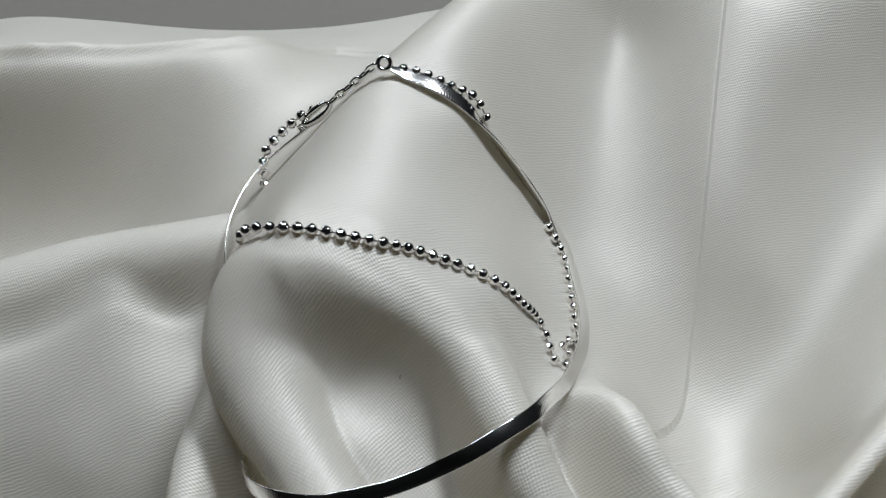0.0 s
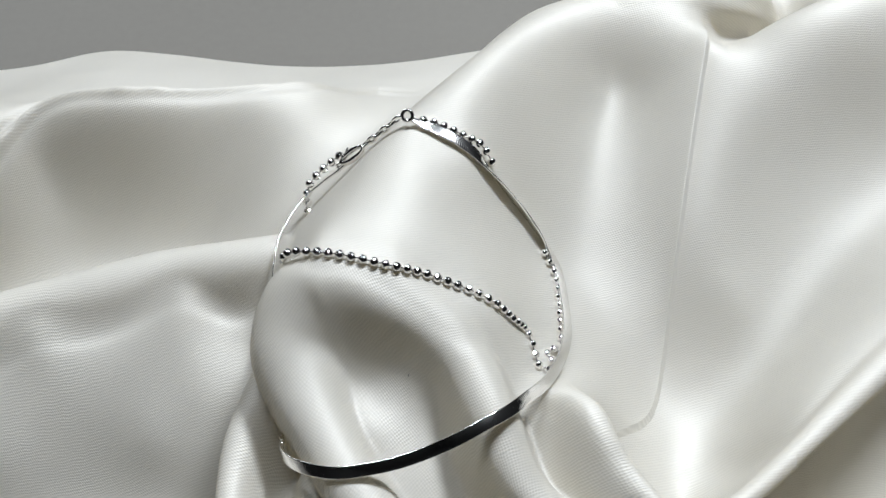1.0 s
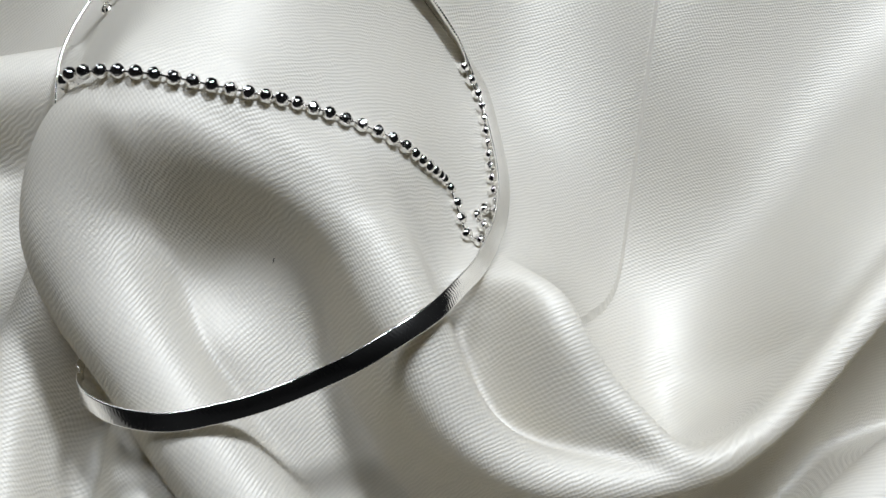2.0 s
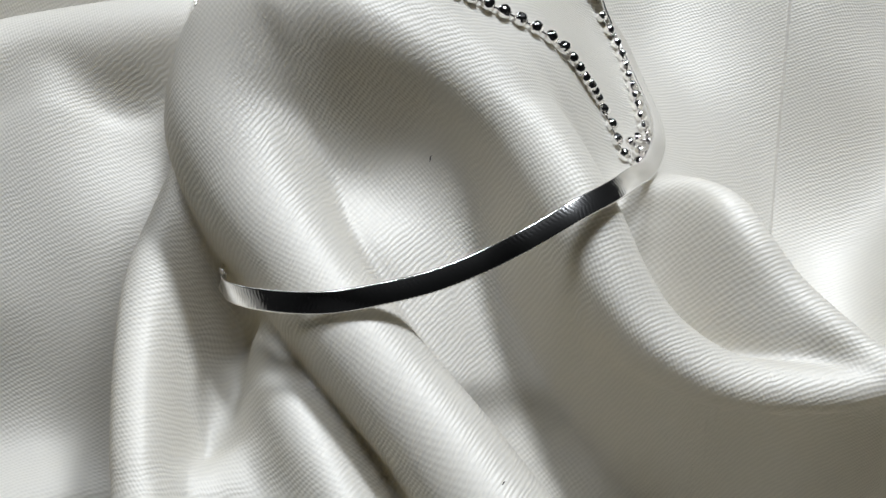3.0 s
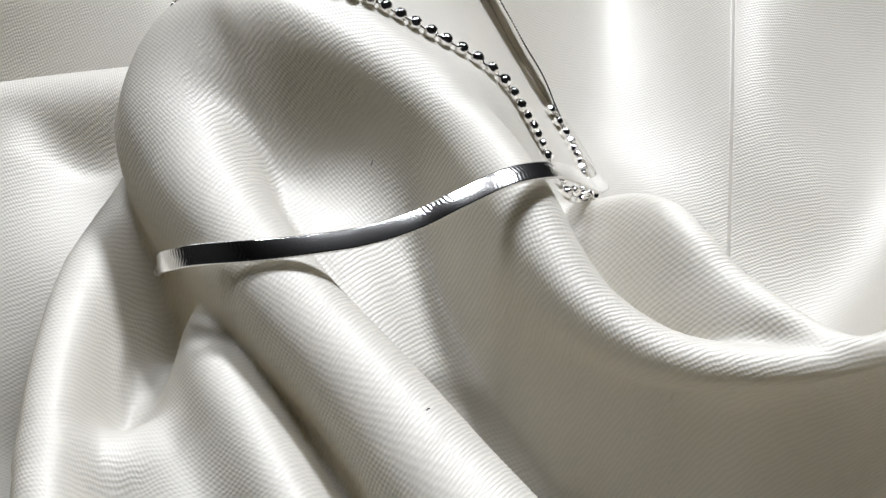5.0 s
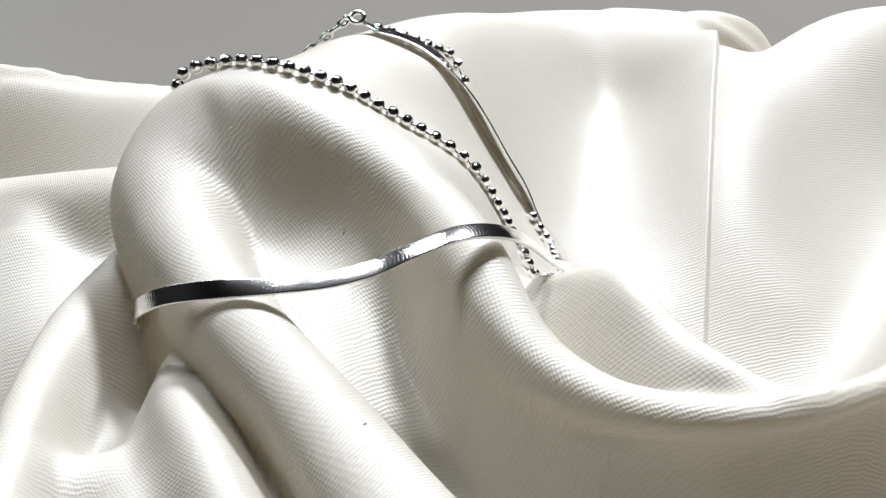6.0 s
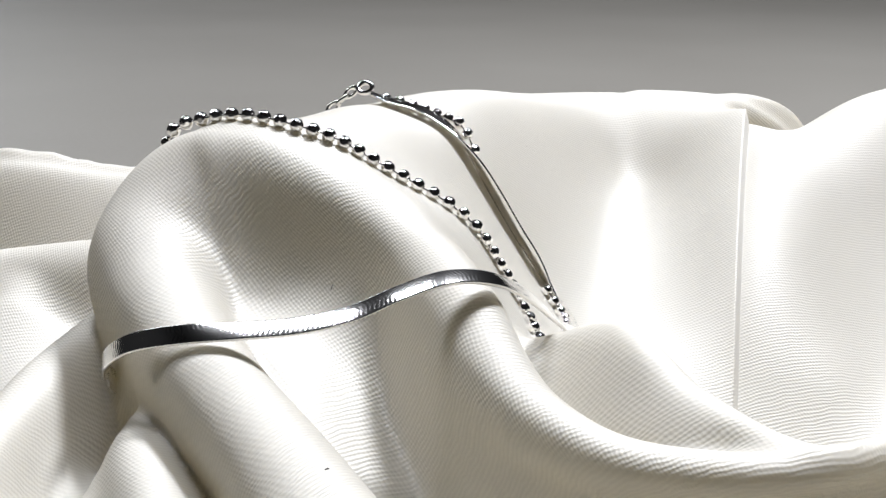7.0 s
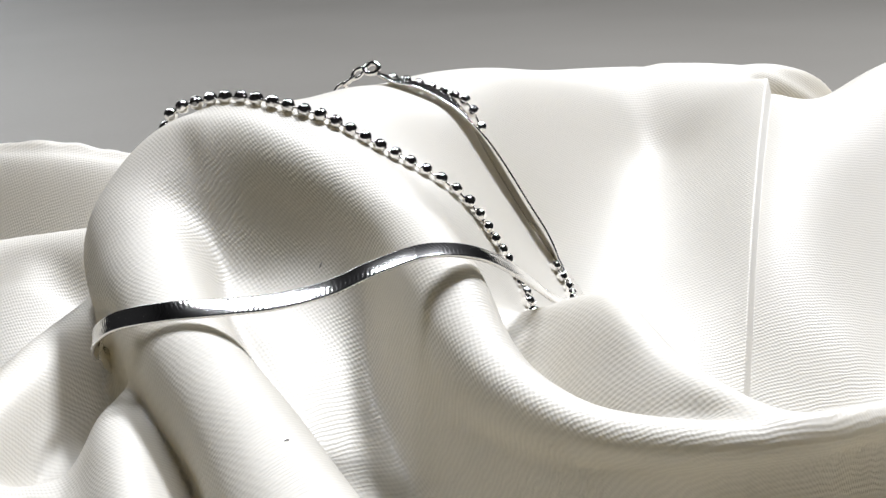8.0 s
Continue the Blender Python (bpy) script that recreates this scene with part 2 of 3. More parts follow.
# rounded folds laid over that ground: x, y, height, half width, how steeply it falls to the left and right of its way (0 gentle, 1 steep), overhang (left +, right -)
ROLLS = {
    "left_leg_arch_right_leg": [(22, -74, 42, 8, 1, 0.5, 5), (11.2, -56.3, 44, 7.2, 1, 0.5, 5), (4.3, -44.3, 45.6, 6.4, 1, 0.5, 5), (-2.1, -32.8, 47.5, 5.8, 1, 0.5, 4), (-9.5, -21.4, 50, 5.6, 1, 0.5, 3), (-15.5, -10.7, 52.2, 6, 1, 0.45, 3), (-19.8, -2, 55.5, 7.2, 1, 0.2, 3), (-21.8, 5.5, 60, 7.8, 1, 0.2, 4), (-18.6, 12.5, 65.6, 7.4, 0.7, 0.2, 2), (-11, 13.2, 66.6, 5.8, 0.1, 0.25, 0),
                                (-3, 11, 64, 5.4, 0, 0.35, 0), (4, 7.5, 60.7, 5, 0, 0.4, 0), (10.5, 1, 57, 5, 0.2, 0.5, 0), (15.2, -9.3, 54, 5, 0.9, 0.5, 0), (18.5, -17, 50, 4.6, 1, 0.6, -1), (22.3, -22.3, 46.8, 4.2, 0.9, 0.8, -3), (28, -26.3, 44.4, 3.8, 0.4, 1, -5), (34, -28, 43.3, 3.4, 0.2, 1, -6), (42, -28.8, 43, 3, 0.2, 1, -5), (50, -27.8, 43, 2.6, 0.6, 1, -4), (56, -25.2, 42.8, 2.4, 1, 1, -4), (62, -21.3, 42.6, 2.4, 1, 1, -4), (73, -12.2, 42.5, 2.6, 1, 1, -5), (80, -6, 42.6, 3, 1, 1, -4), (107, 17, 44, 4, 0.5, 1, -4), (140, 44, 48, 6, 0.3, 1, -3)],
    "front_wave": [(52, -52, 22, 5, 0.5, 0, 0), (64, -40, 27, 5, 0.7, 0, 1), (77, -30.5, 30.5, 5, 0.8, 0, 2), (88, -24, 31.5, 5, 0.8, 0, 2), (105, -18, 32, 5, 0.8, 0, 2), (130, -8, 33, 6, 0.6, 0, 1)],
    "rolled_end": [(50, 90.5, 59.6, 3, 1, 0.2, 1), (60, 90.7, 59.4, 3, 1, 0.5, 1), (68, 91.5, 58, 3, 1, 0.9, -1), (75, 94, 54.5, 3, 1, 1, -2), (81, 97, 49.5, 3, 1, 1, -2), (86, 100, 43, 3, 1, 1, -2)],
    "rim": [(26, -1.5, 44.8, 2.2, 0.8, 0.1, 0), (30.5, -3.2, 46.6, 2.4, 1, 0, 1), (34, -6.8, 47.8, 2.4, 1, 0, 2), (36.5, -12.5, 47, 2.2, 1, 0, 2), (39, -17, 45.4, 2.2, 1, 0, 2), (42.6, -22, 44.4, 2.2, 1, 0.1, 2), (46, -26, 43.8, 2.2, 1, 0.3, 2), (50, -27.6, 43.1, 2.4, 1, 0.8, 1), (55, -25.6, 42.6, 2.3, 1, 1, 0)],
    "side_fold": [(-26, 20, 47, 4, 0.1, 1, -2), (-30, 8, 46.3, 3.2, 0.1, 1, -4), (-32.6, -4, 44, 3, 0.1, 1, -5), (-33.6, -15, 42.3, 3, 0.1, 1, -5), (-33.2, -32, 41.3, 3, 0.1, 1, -5), (-31, -50, 39, 3, 0.1, 1, -4), (-27, -72, 35, 3, 0.1, 1, -3)],
    "apron_crest": [(-20.3, -14.5, 40.5, 2.6, 0.3, 0.8, -1), (-19.3, -20, 39.6, 3, 0.2, 0.8, -2), (-20, -26, 37.6, 3.4, 0.1, 0.7, -2), (-23.5, -30.5, 37.3, 3.8, 0.1, 0.4, 0), (-28, -32.5, 38, 4, 0.1, 0.2, 0), (-32, -34, 39, 4, 0.1, 0.2, 0)],
    "apron_by_leg": [(-20.2, -17, 41.5, 2.6, 1, 0.3, 0), (-18.4, -24.5, 42.3, 3, 1, 0.2, 1), (-14.2, -34, 42, 3.2, 1, 0.1, 2), (-9.5, -44.5, 41, 3.4, 1, 0.1, 2), (-4.5, -58, 38, 4, 1, 0.1, 2)],
    "long_fold_left": [(-26, 34, 47, 5, 0.1, 0.8, -2), (-36, 33, 46.5, 5, 0.1, 0.8, -3), (-46, 32.5, 45.5, 5, 0, 0.8, -3), (-56, 31, 44.5, 5.5, 0, 0.7, -3), (-82, 25, 42, 6, 0, 0.5, -2), (-120, 16, 38, 6.5, 0, 0.5, 0)],
}
EDGES = {
    "back_edge": [(-185, 132, 4), (-113, 128, 6), (-84, 133, 7), (-38, 124, 8), (-10, 125, 6), (12, 124, 10), (40, 126, 14), (80, 124, 24), (120, 122, 32), (185, 128, 20)],
    "left_edge": [(-180, 100, 6), (-184, 20, 6), (-178, -60, 5), (-182, -128, 4)],
    "front_edge": [(-120, -130, 4), (-40, -126, 12), (30, -130, 16), (100, -126, 14), (180, -130, 6)],
    "right_edge": [(184, -80, 12), (180, -10, 24), (186, 60, 34)],
}


def kernel(d2):
    return -(d2 ** 0.75)


def fold_surface():
    """Bends a thin sheet over the crests and troughs; returns its height for any x, y in millimetres."""
    rows = np.vstack([spline(c, 5.0) for c in FOLDS.values()] + [spline(c, 16.0) for c in EDGES.values()])
    keys = []
    for r in rows:
        if all((r[0] - k[0]) ** 2 + (r[1] - k[1]) ** 2 > 4.0 for k in keys):
            keys.append(r)
    p = np.array(keys)
    xy, n = p[:, :2] / 50, len(p)
    a = np.zeros((n + 3, n + 3))
    a[:n, :n] = kernel(((xy[:, None] - xy[None]) ** 2).sum(-1)) - 2e-4 * np.eye(n)
    a[:n, n], a[:n, n + 1:] = 1, xy
    a[n:, :n] = a[:n, n:].T
    w = np.linalg.solve(a, np.r_[p[:, 2], 0, 0, 0])

    def height(x, y):
        q = np.stack([x.ravel(), y.ravel()], -1) / 50
        z = np.concatenate([kernel(((c[:, None] - xy[None]) ** 2).sum(-1)) @ w[:n] for c in np.array_split(q, max(1, len(q) // 3000))])
        return (z + w[n] + q @ w[n + 1:]).reshape(x.shape)

    return height


def crease_step(x, y):
    """The pressed edge along the crease: the sheet on its left lies over the sheet on its right."""
    c = spline(FOLDS["crease"], 1.5)
    side = x - np.interp(y, c[:, 1], c[:, 0])
    ends = np.clip((y + 5) / 8, 0, 1) * np.clip((88 - y) / 8, 0, 1)
    over = np.where(side < 0, np.exp(side / 6.0), 0.0)
    return ends * (1.5 * over - 1.2 * np.exp(-np.abs(side) / 4.0) * (side >= 0))


ground_height = fold_surface()


def seam_ridge(x, y):
    """The stitched hem: a narrow puckered ridge along the seam."""
    c = spline(FOLDS["seam_crest"], 1.0)[::-1]
    c = np.vstack([c, [[-8, 96, 0]]])
    off = y - np.interp(x, c[:, 0], c[:, 1])
    fade = np.clip((x + 118) / 10, 0, 1) * np.clip((2 - x) / 14, 0, 1)
    pucker = 0.8 + 0.2 * np.sin(x / 1.05 + 2.0 * np.sin(x / 7)) * np.clip(np.sin(x / 5.3) + 0.6, 0, 1)
    return fade * (1.0 * pucker * np.exp(-(off / 1.0) ** 2) - 1.2 * np.exp(-((off - 2.2) / 1.3) ** 2) - 0.6 * np.exp(-((off + 2.4) / 1.2) ** 2))


def beside(x, y, line):
    """For each place: the fold's values at its nearest point, the distance from its middle line, the hand (+1 left) and the way to the left."""
    c = spline(line, 0.8)
    step = np.gradient(c, axis=0)
    q = np.stack([x.ravel(), y.ravel()], -1)
    near = np.concatenate([((some[:, None] - c[None, :, :2]) ** 2).sum(-1).argmin(1) for some in np.array_split(q, max(1, len(q) // 4000))])
    t = ((q - c[near, :2]) * step[near, :2]).sum(1) / (step[near, :2] ** 2).sum(1)
    at = c[near] + step[near] * np.clip(t, -0.6, 0.6)[:, None]
    left = np.stack([-step[near, 1], step[near, 0]], -1)
    left /= np.linalg.norm(left, axis=1)[:, None]
    off = q - at[:, :2]
    hand = (off * left).sum(1)
    d = np.linalg.norm(off, axis=1)
    shape = x.shape
    return [at[:, k].reshape(shape) for k in range(2, 7)], d.reshape(shape), np.clip(hand / (0.25 * at[:, 3]), -1, 1).reshape(shape), left.reshape(shape + (2,))


def roll_height(x, y, line):
    """Height of a rounded fold, and how softly it runs into the ground: round and steep, or easing away, on either hand."""
    (top, half, fall_left, fall_right, over), d, hand, left = beside(x, y, line)
    d = d / half
    steep = np.clip(np.where(hand > 0, fall_left * hand, -fall_right * hand), 0, 1)
    bow = (1 - np.minimum(d, 0.98) ** 2.15) ** (1 / 2.15)
    wall = half * (1 - bow) + 6.0 * half * np.maximum(d - 0.98, 0)
    ease = half * np.where(d < 2.0, 0.5 * d * d, 2.0 + 2.0 * (d - 2.0))
    drop = steep * wall + (1 - steep) * ease
    return top - drop, 5.0 - 4.2 * steep


def blur(z, sigma):
    """Softens a grid of heights; sigma in grid steps."""
    n = int(3 * sigma) + 1
    k = np.exp(-0.5 * (np.arange(-n, n + 1) / sigma) ** 2)
    k /= k.sum()
    for axis in (0, 1):
        q = np.pad(z, [(n, n) if a == axis else (0, 0) for a in (0, 1)], mode="edge")
        z = sum(w * np.take(q, np.arange(i, i + z.shape[axis]), axis) for i, w in enumerate(k))
    return z


def roll_in(z, x, y):
    for line in ROLLS.values():
        r, soft = roll_height(x, y, line)
        h = np.clip(0.5 + 0.5 * (r - z) / soft, 0, 1)
        z = z + (r - z) * h + soft * h * (1 - h) * 0.5
    return z


def tuck(x, y, z):
    """Draws the cloth at a fold's foot in under the fold, so that the fold hangs over it."""
    dx, dy = np.zeros_like(x), np.zeros_like(y)
    for line in ROLLS.values():
        (top, half, _, _, over), d, hand, left = beside(x, y, line)
        pull = np.where(hand > 0, np.maximum(over, 0) * hand, np.minimum(over, 0) * -hand)
        depth = np.clip((top - z - 0.7 * half) / (1.6 * half), 0, 1)
        pull = pull * depth * depth * (3 - 2 * depth) * np.exp(-(np.maximum(d - half, 0) / 7.5) ** 2)
        dx -= pull * left[..., 0]
        dy -= pull * left[..., 1]
    return x + dx, y + dy


# the sheet on an even grid: low ground softened, rounded folds run into it, the whole eased a little
GRID, GX, GY = 0.6, np.arange(-190, 191, 0.6), np.arange(-136, 141, 0.6)
grid_x, grid_y = np.meshgrid(GX, GY)
SHEET = blur(roll_in(blur(ground_height(grid_x, grid_y), 2.4), grid_x, grid_y), 1.0)
# the mouth of the arch is one easy hollow
along = np.clip(((grid_x + 13) * 8 + (grid_y - 6) * -8) / 128, 0, 1)
mouth = np.exp(-((grid_x + 13 - 8 * along) ** 2 + (grid_y - 6 + 8 * along) ** 2) / 5.0 ** 2)
SHEET += mouth * (blur(SHEET, 4.0) - SHEET)
fall = np.clip((grid_y + 87) / 24, 0, 1)
SHEET *= fall * fall * (3 - 2 * fall)


def between(values, x, y):
    """Values of the even grid, at any place between its points."""
    fx = np.clip((x - GX[0]) / GRID, 0, len(GX) - 1.001)
    fy = np.clip((y - GY[0]) / GRID, 0, len(GY) - 1.001)
    i, j = fx.astype(int), fy.astype(int)
    a, b = fx - i, fy - j
    return (values[j, i] * (1 - a) + values[j, i + 1] * a) * (1 - b) + (values[j + 1, i] * (1 - a) + values[j + 1, i + 1] * a) * b


def sheet_height(x, y):
    """Height of the softened sheet."""
    return between(SHEET, x, y)


def cloth_z(x, y):
    """Height of the cloth in metres at a place in metres."""
    x, y = np.atleast_1d(np.asarray(x, float)) / MM, np.atleast_1d(np.asarray(y, float)) / MM
    return np.maximum(sheet_height(x, y) + crease_step(x, y) + seam_ridge(x, y), 0.8) * MM


# which way the fine ribs of the weave climb over the cloth: x, y, turn in degrees
WEAVE = [(0, 40, 95), (20, 70, 92), (-60, 60, 95), (60, 60, 80), (100, 30, 75), (0, 14, 108), (10, 2, 115), (16, -12, 118), (-5, 2, 145), (2, -14, 140), (-16, 4, 160), (-14, -14, 172), (-4, -34, 170), (14, -62, 165),
         (30, -12, 125), (45, -23, 120), (70, -13, 110), (-30, -10, 100), (-26, -30, 85), (-28, -60, 90), (-80, 0, 95), (30, -50, 130), (100, -60, 110), (-120, -60, 95), (-120, 100, 95), (140, 110, 85)]


def lay_weave(x, y, z):
    """Thread coordinates over the sheet: even steps along the surface, in the turning directions of the weave."""
    zy, zx = np.gradient(z, GRID, GRID)
    a, total = np.zeros_like(x), np.zeros_like(x)
    for px, py, turn in WEAVE:
        w = 1 / ((x - px) ** 2 + (y - py) ** 2 + 60) ** 1.5
        a, total = a + w * turn, total + w
    a = np.radians(a / total)
    normal = np.stack([-zx, -zy, np.ones_like(z)], -1)
    normal /= np.linalg.norm(normal, axis=-1)[..., None]
    climb = np.stack([np.cos(a), np.sin(a), np.full_like(a, 0.25)], -1)
    climb -= (climb * normal).sum(-1)[..., None] * normal
    climb /= np.linalg.norm(climb, axis=-1)[..., None]
    across = np.cross(climb, normal)
    out = []
    for g in (climb, across):
        p = g[..., 0] + g[..., 2] * zx
        q = g[..., 1] + g[..., 2] * zy
        # least-squares potential of the slopes p, q, on the mirrored sheet
        pp = np.block([[p, -p[:, ::-1]], [p[::-1], -p[::-1, ::-1]]])
        qq = np.block([[q, q[:, ::-1]], [-q[::-1], -q[::-1, ::-1]]])
        kx = 2 * np.pi * np.fft.fftfreq(pp.shape[1], GRID)[None]
        ky = 2 * np.pi * np.fft.fftfreq(pp.shape[0], GRID)[:, None]
        k2 = kx ** 2 + ky ** 2
        k2[0, 0] = 1
        f = (-1j * kx * np.fft.fft2(pp) - 1j * ky * np.fft.fft2(qq)) / k2
        f[0, 0] = 0
        out.append(np.fft.ifft2(f).real[:p.shape[0], :p.shape[1]])
    return out


def build_cloth():
    gx = np.concatenate([np.arange(-184, -100, 2.0), np.arange(-100, -44, 0.8), np.arange(-44, 80, 0.42), np.arange(80, 110, 0.7), np.arange(110, 186, 1.6)])
    gy = np.concatenate([np.arange(-86, -66, 1.4), np.arange(-66, 30, 0.45), np.arange(30, 134, 0.7)])
    x, y = np.meshgrid(gx, gy)
    near = int(np.argmin(abs(gx - 57.0)))
    gx[near] = 57.0
    x[:, near] = 57.0
    edge = spline(EDGES["back_edge"], 4.0)
    limit = np.interp(gx, edge[:, 0], edge[:, 1])
    y = np.where(y > 100, 100 + (y - 100) * ((limit - 100) / (gy[-1] - 100))[None], y)
    c = spline(FOLDS["crease"], 1.5)
    shift = np.interp(y, c[:, 1], c[:, 0]) - 57.0
    x = x + shift * np.clip(1 - np.abs(x - gx[near]) / 48, 0, 1)
    z = np.maximum(sheet_height(x, y) + crease_step(x, y) + seam_ridge(x, y), 0.8)
    u, v = (between(f, x, y) for f in lay_weave(grid_x, grid_y, SHEET))
    x, y = tuck(x, y, z)
    ny, nx = x.shape
    index = np.arange(nx * ny).reshape(ny, nx)
    faces = np.stack([index[:-1, :-1], index[:-1, 1:], index[1:, 1:], index[1:, :-1]], -1).reshape(-1, 4)
    me = bpy.data.meshes.new("satin_cloth")
    me.from_pydata((np.stack([x, y, z], -1).reshape(-1, 3) * MM).tolist(), [], faces.tolist())
    layer = me.uv_layers.new(name="weave")
    layer.data.foreach_set("uv", np.stack([u.ravel(), v.ravel()], -1)[faces.ravel()].ravel())
    me.materials.append(SATIN)
    ob = smooth(new("satin_cloth", me))
    thick = ob.modifiers.new("thickness", "SOLIDIFY")
    thick.thickness, thick.offset = 0.00035, -1
    return tagged(ob, "ivory white satin cloth draped in soft folds on the grey table", "cloth")


cloth = build_cloth()


# ---- the bracelet ----
def resample(curve, step):
    s = np.r_[0, np.cumsum(np.linalg.norm(np.diff(curve, axis=0), axis=1))]
    t = np.arange(0, s[-1], step)
    return np.stack([np.interp(t, s, curve[:, k]) for k in range(3)], -1)


bracelet = tagged(new("bracelet"), "silver bracelet with herringbone band and bead chain over the satin fold", "bracelet")

BAND = [(-11.5, 47.6, 56), (-17, 45.5, 52.8), (-21.5, 42, 50.8), (-25, 36, 49.8), (-26.8, 30, 48.5), (-27.4, 20, 44), (-26.2, 8, 38), (-24.4, -3, 39), (-24.0, -9, 42.5), (-23.0, -13.7, 46.2), (-19, -17.8, 49.7),
        (-13, -20, 51.5), (-6.8, -19.6, 51.8), (-1.5, -18.6, 52), (3.8, -17.2, 52.9), (8.6, -16, 54.7), (13.6, -13.7, 55.7),
        (18.2, -10.5, 54.6), (21.8, -6.3, 51.8), (24.9, -2, 48.2), (27.5, 3, 44.5), (30, 9, 41.5), (31.5, 16, 38.5), (31.8, 24, 36.3), (31, 33, 36),
        (28.8, 37.1, 38.9), (26.4, 39.0, 42.8), (23.9, 40.7, 46.4), (21.3, 41.4, 50.8), (18.6, 42.1, 55.2), (15.9, 43.5, 58.9), (13.3, 45.1, 61.3), (9.1, 47.1, 63.4), (4.7, 49.3, 64.2), (1.5, 50, 65.3)]
# how the band's face leans along its way: outward x, y and up
FACE = [(-0.5, 0.3, 0.8), (-0.6, 0.4, 0.7), (-0.8, 0.3, 0.5), (-0.9, 0.2, 0.4), (-0.95, 0, 0.3), (-0.95, 0, 0.3), (-0.95, 0, 0.3), (-0.9, -0.3, 0.3), (-0.8, -0.5, 0.4), (-0.5, -0.7, 0.5), (-0.2, -0.68, 0.7),
        (-0.05, -0.64, 0.77), (0.05, -0.46, 0.885), (0.04, -0.46, 0.885), (-0.19, -0.475, 0.86), (-0.11, -0.40, 0.91), (0.08, -0.33, 0.94),
        (0.3, -0.32, 0.9), (0.4, -0.4, 0.82), (0.5, -0.3, 0.8), (0.6, -0.1, 0.8), (0.65, 0, 0.75), (0.65, 0, 0.75), (0.65, 0, 0.75), (0.6, 0, 0.8),
        (0.62, 0.4, 0.6), (0.6, 0.72, 0.28), (0.6, 0.78, 0.18), (0.6, 0.75, 0.22), (0.55, 0.6, 0.45), (0.4, 0.2, 0.85), (0.27, -0.18, 0.92), (0.15, -0.15, 0.95), (0.1, -0.12, 0.96), (0, -0.1, 0.97)]


def build_band():
    """A flat band of thin links: the width steps in and out link by link along the edges."""
    path, face = spline(BAND, 0.2), spline(FACE, 0.01)
    s = np.r_[0, np.cumsum(np.linalg.norm(np.diff(path, axis=0), axis=1))]
    t = np.arange(0, s[-1], 0.125)
    path = np.stack([np.interp(t, s, path[:, k]) for k in range(3)], -1)
    knots = [int(np.argmin(np.linalg.norm(path - np.array(b), axis=1))) for b in BAND]
    face = np.stack([np.interp(np.arange(len(t)), knots, [f[k] for f in FACE]) for k in range(3)], -1)
    rest = cloth_z(path[:, 0] * MM, path[:, 1] * MM) / MM + 0.5
    lift = np.where((rest > path[:, 2]) & (rest - path[:, 2] < 2.0), rest - path[:, 2], 0)
    path[:, 2] += np.convolve(np.pad(lift, 12, mode="edge"), np.hanning(25) / np.hanning(25).sum(), "valid")
    kern = np.hanning(41) / np.hanning(41).sum()
    face = np.stack([np.convolve(np.pad(face[:, k], 20, mode="edge"), kern, "valid") for k in range(3)], -1)
    tan = np.gradient(path, axis=0)
    tan /= np.linalg.norm(tan, axis=1)[:, None]
    face -= (face * tan).sum(1)[:, None] * tan
    face /= np.linalg.norm(face, axis=1)[:, None]
    side = np.cross(face, tan)
    profile = [(-1.0, 0.0), (-0.98, 0.15), (-0.92, 0.215), (-0.84, 0.23), (0.0, 0.24), (0.84, 0.23), (0.92, 0.215), (0.98, 0.15), (1.0, 0.0), (0.92, -0.2), (0.0, -0.23), (-0.92, -0.2)]
    bm = bmesh.new()
    layer = bm.loops.layers.uv.new("band")
    rings, info = [], {}
    for k in range(len(t)):
        notch = (0.0, 0.03, 0.07, 0.03)[k % 4]
        ends = min(1.0, 0.35 + 0.65 * min(k, len(t) - 1 - k) / 24)
        ring = []
        for a, b in profile:
            w = a * (1.2 * ends - (notch if abs(a) > 0.6 else 0))
            vert = bm.verts.new(Vector((path[k] + side[k] * w + face[k] * (b * (1 - 0.25 * notch))) * MM))
            info[vert] = (t[k], w)
            ring.append(vert)
        rings.append(ring)
    n = len(profile)
    for r0, r1 in zip(rings[:-1], rings[1:]):
        for j in range(n):
            f = bm.faces.new((r0[j], r0[(j + 1) % n], r1[(j + 1) % n], r1[j]))
            for loop in f.loops:
                loop[layer].uv = info[loop.vert]
    for ring in (rings[0][::-1], rings[-1]):
        bm.faces.new(ring)
    bmesh.ops.recalc_face_normals(bm, faces=bm.faces)
    return smooth(part("band", bm, HERRING, bracelet, "flat polished silver herringbone band"))


build_band()


def bead_mesh():
    """A bead cut with flat facets round a waist."""
    bm = bmesh.new()
    bmesh.ops.create_uvsphere(bm, u_segments=20, v_segments=12, radius=0.93 * MM)
    turn = pose(0, 0, 0, 11, 17, 9).to_3x3()
    cuts = [(turn @ Vector(c)).normalized() for c in itertools.product((-1, 0, 1), repeat=3) if 0 < sum(map(abs, c)) != 2]
    for c in cuts:
        for v in bm.verts:
            over = v.co.dot(c) - 0.86 * MM
            if over > 0:
                v.co -= c * over
    bm.normal_update()
    for f in bm.faces:
        f.smooth = max(f.normal.dot(c) for c in cuts) < 0.995
    me = bpy.data.meshes.new("bead")
    bm.to_mesh(me)
    bm.free()
    me.materials.append(SILVER)
    return me


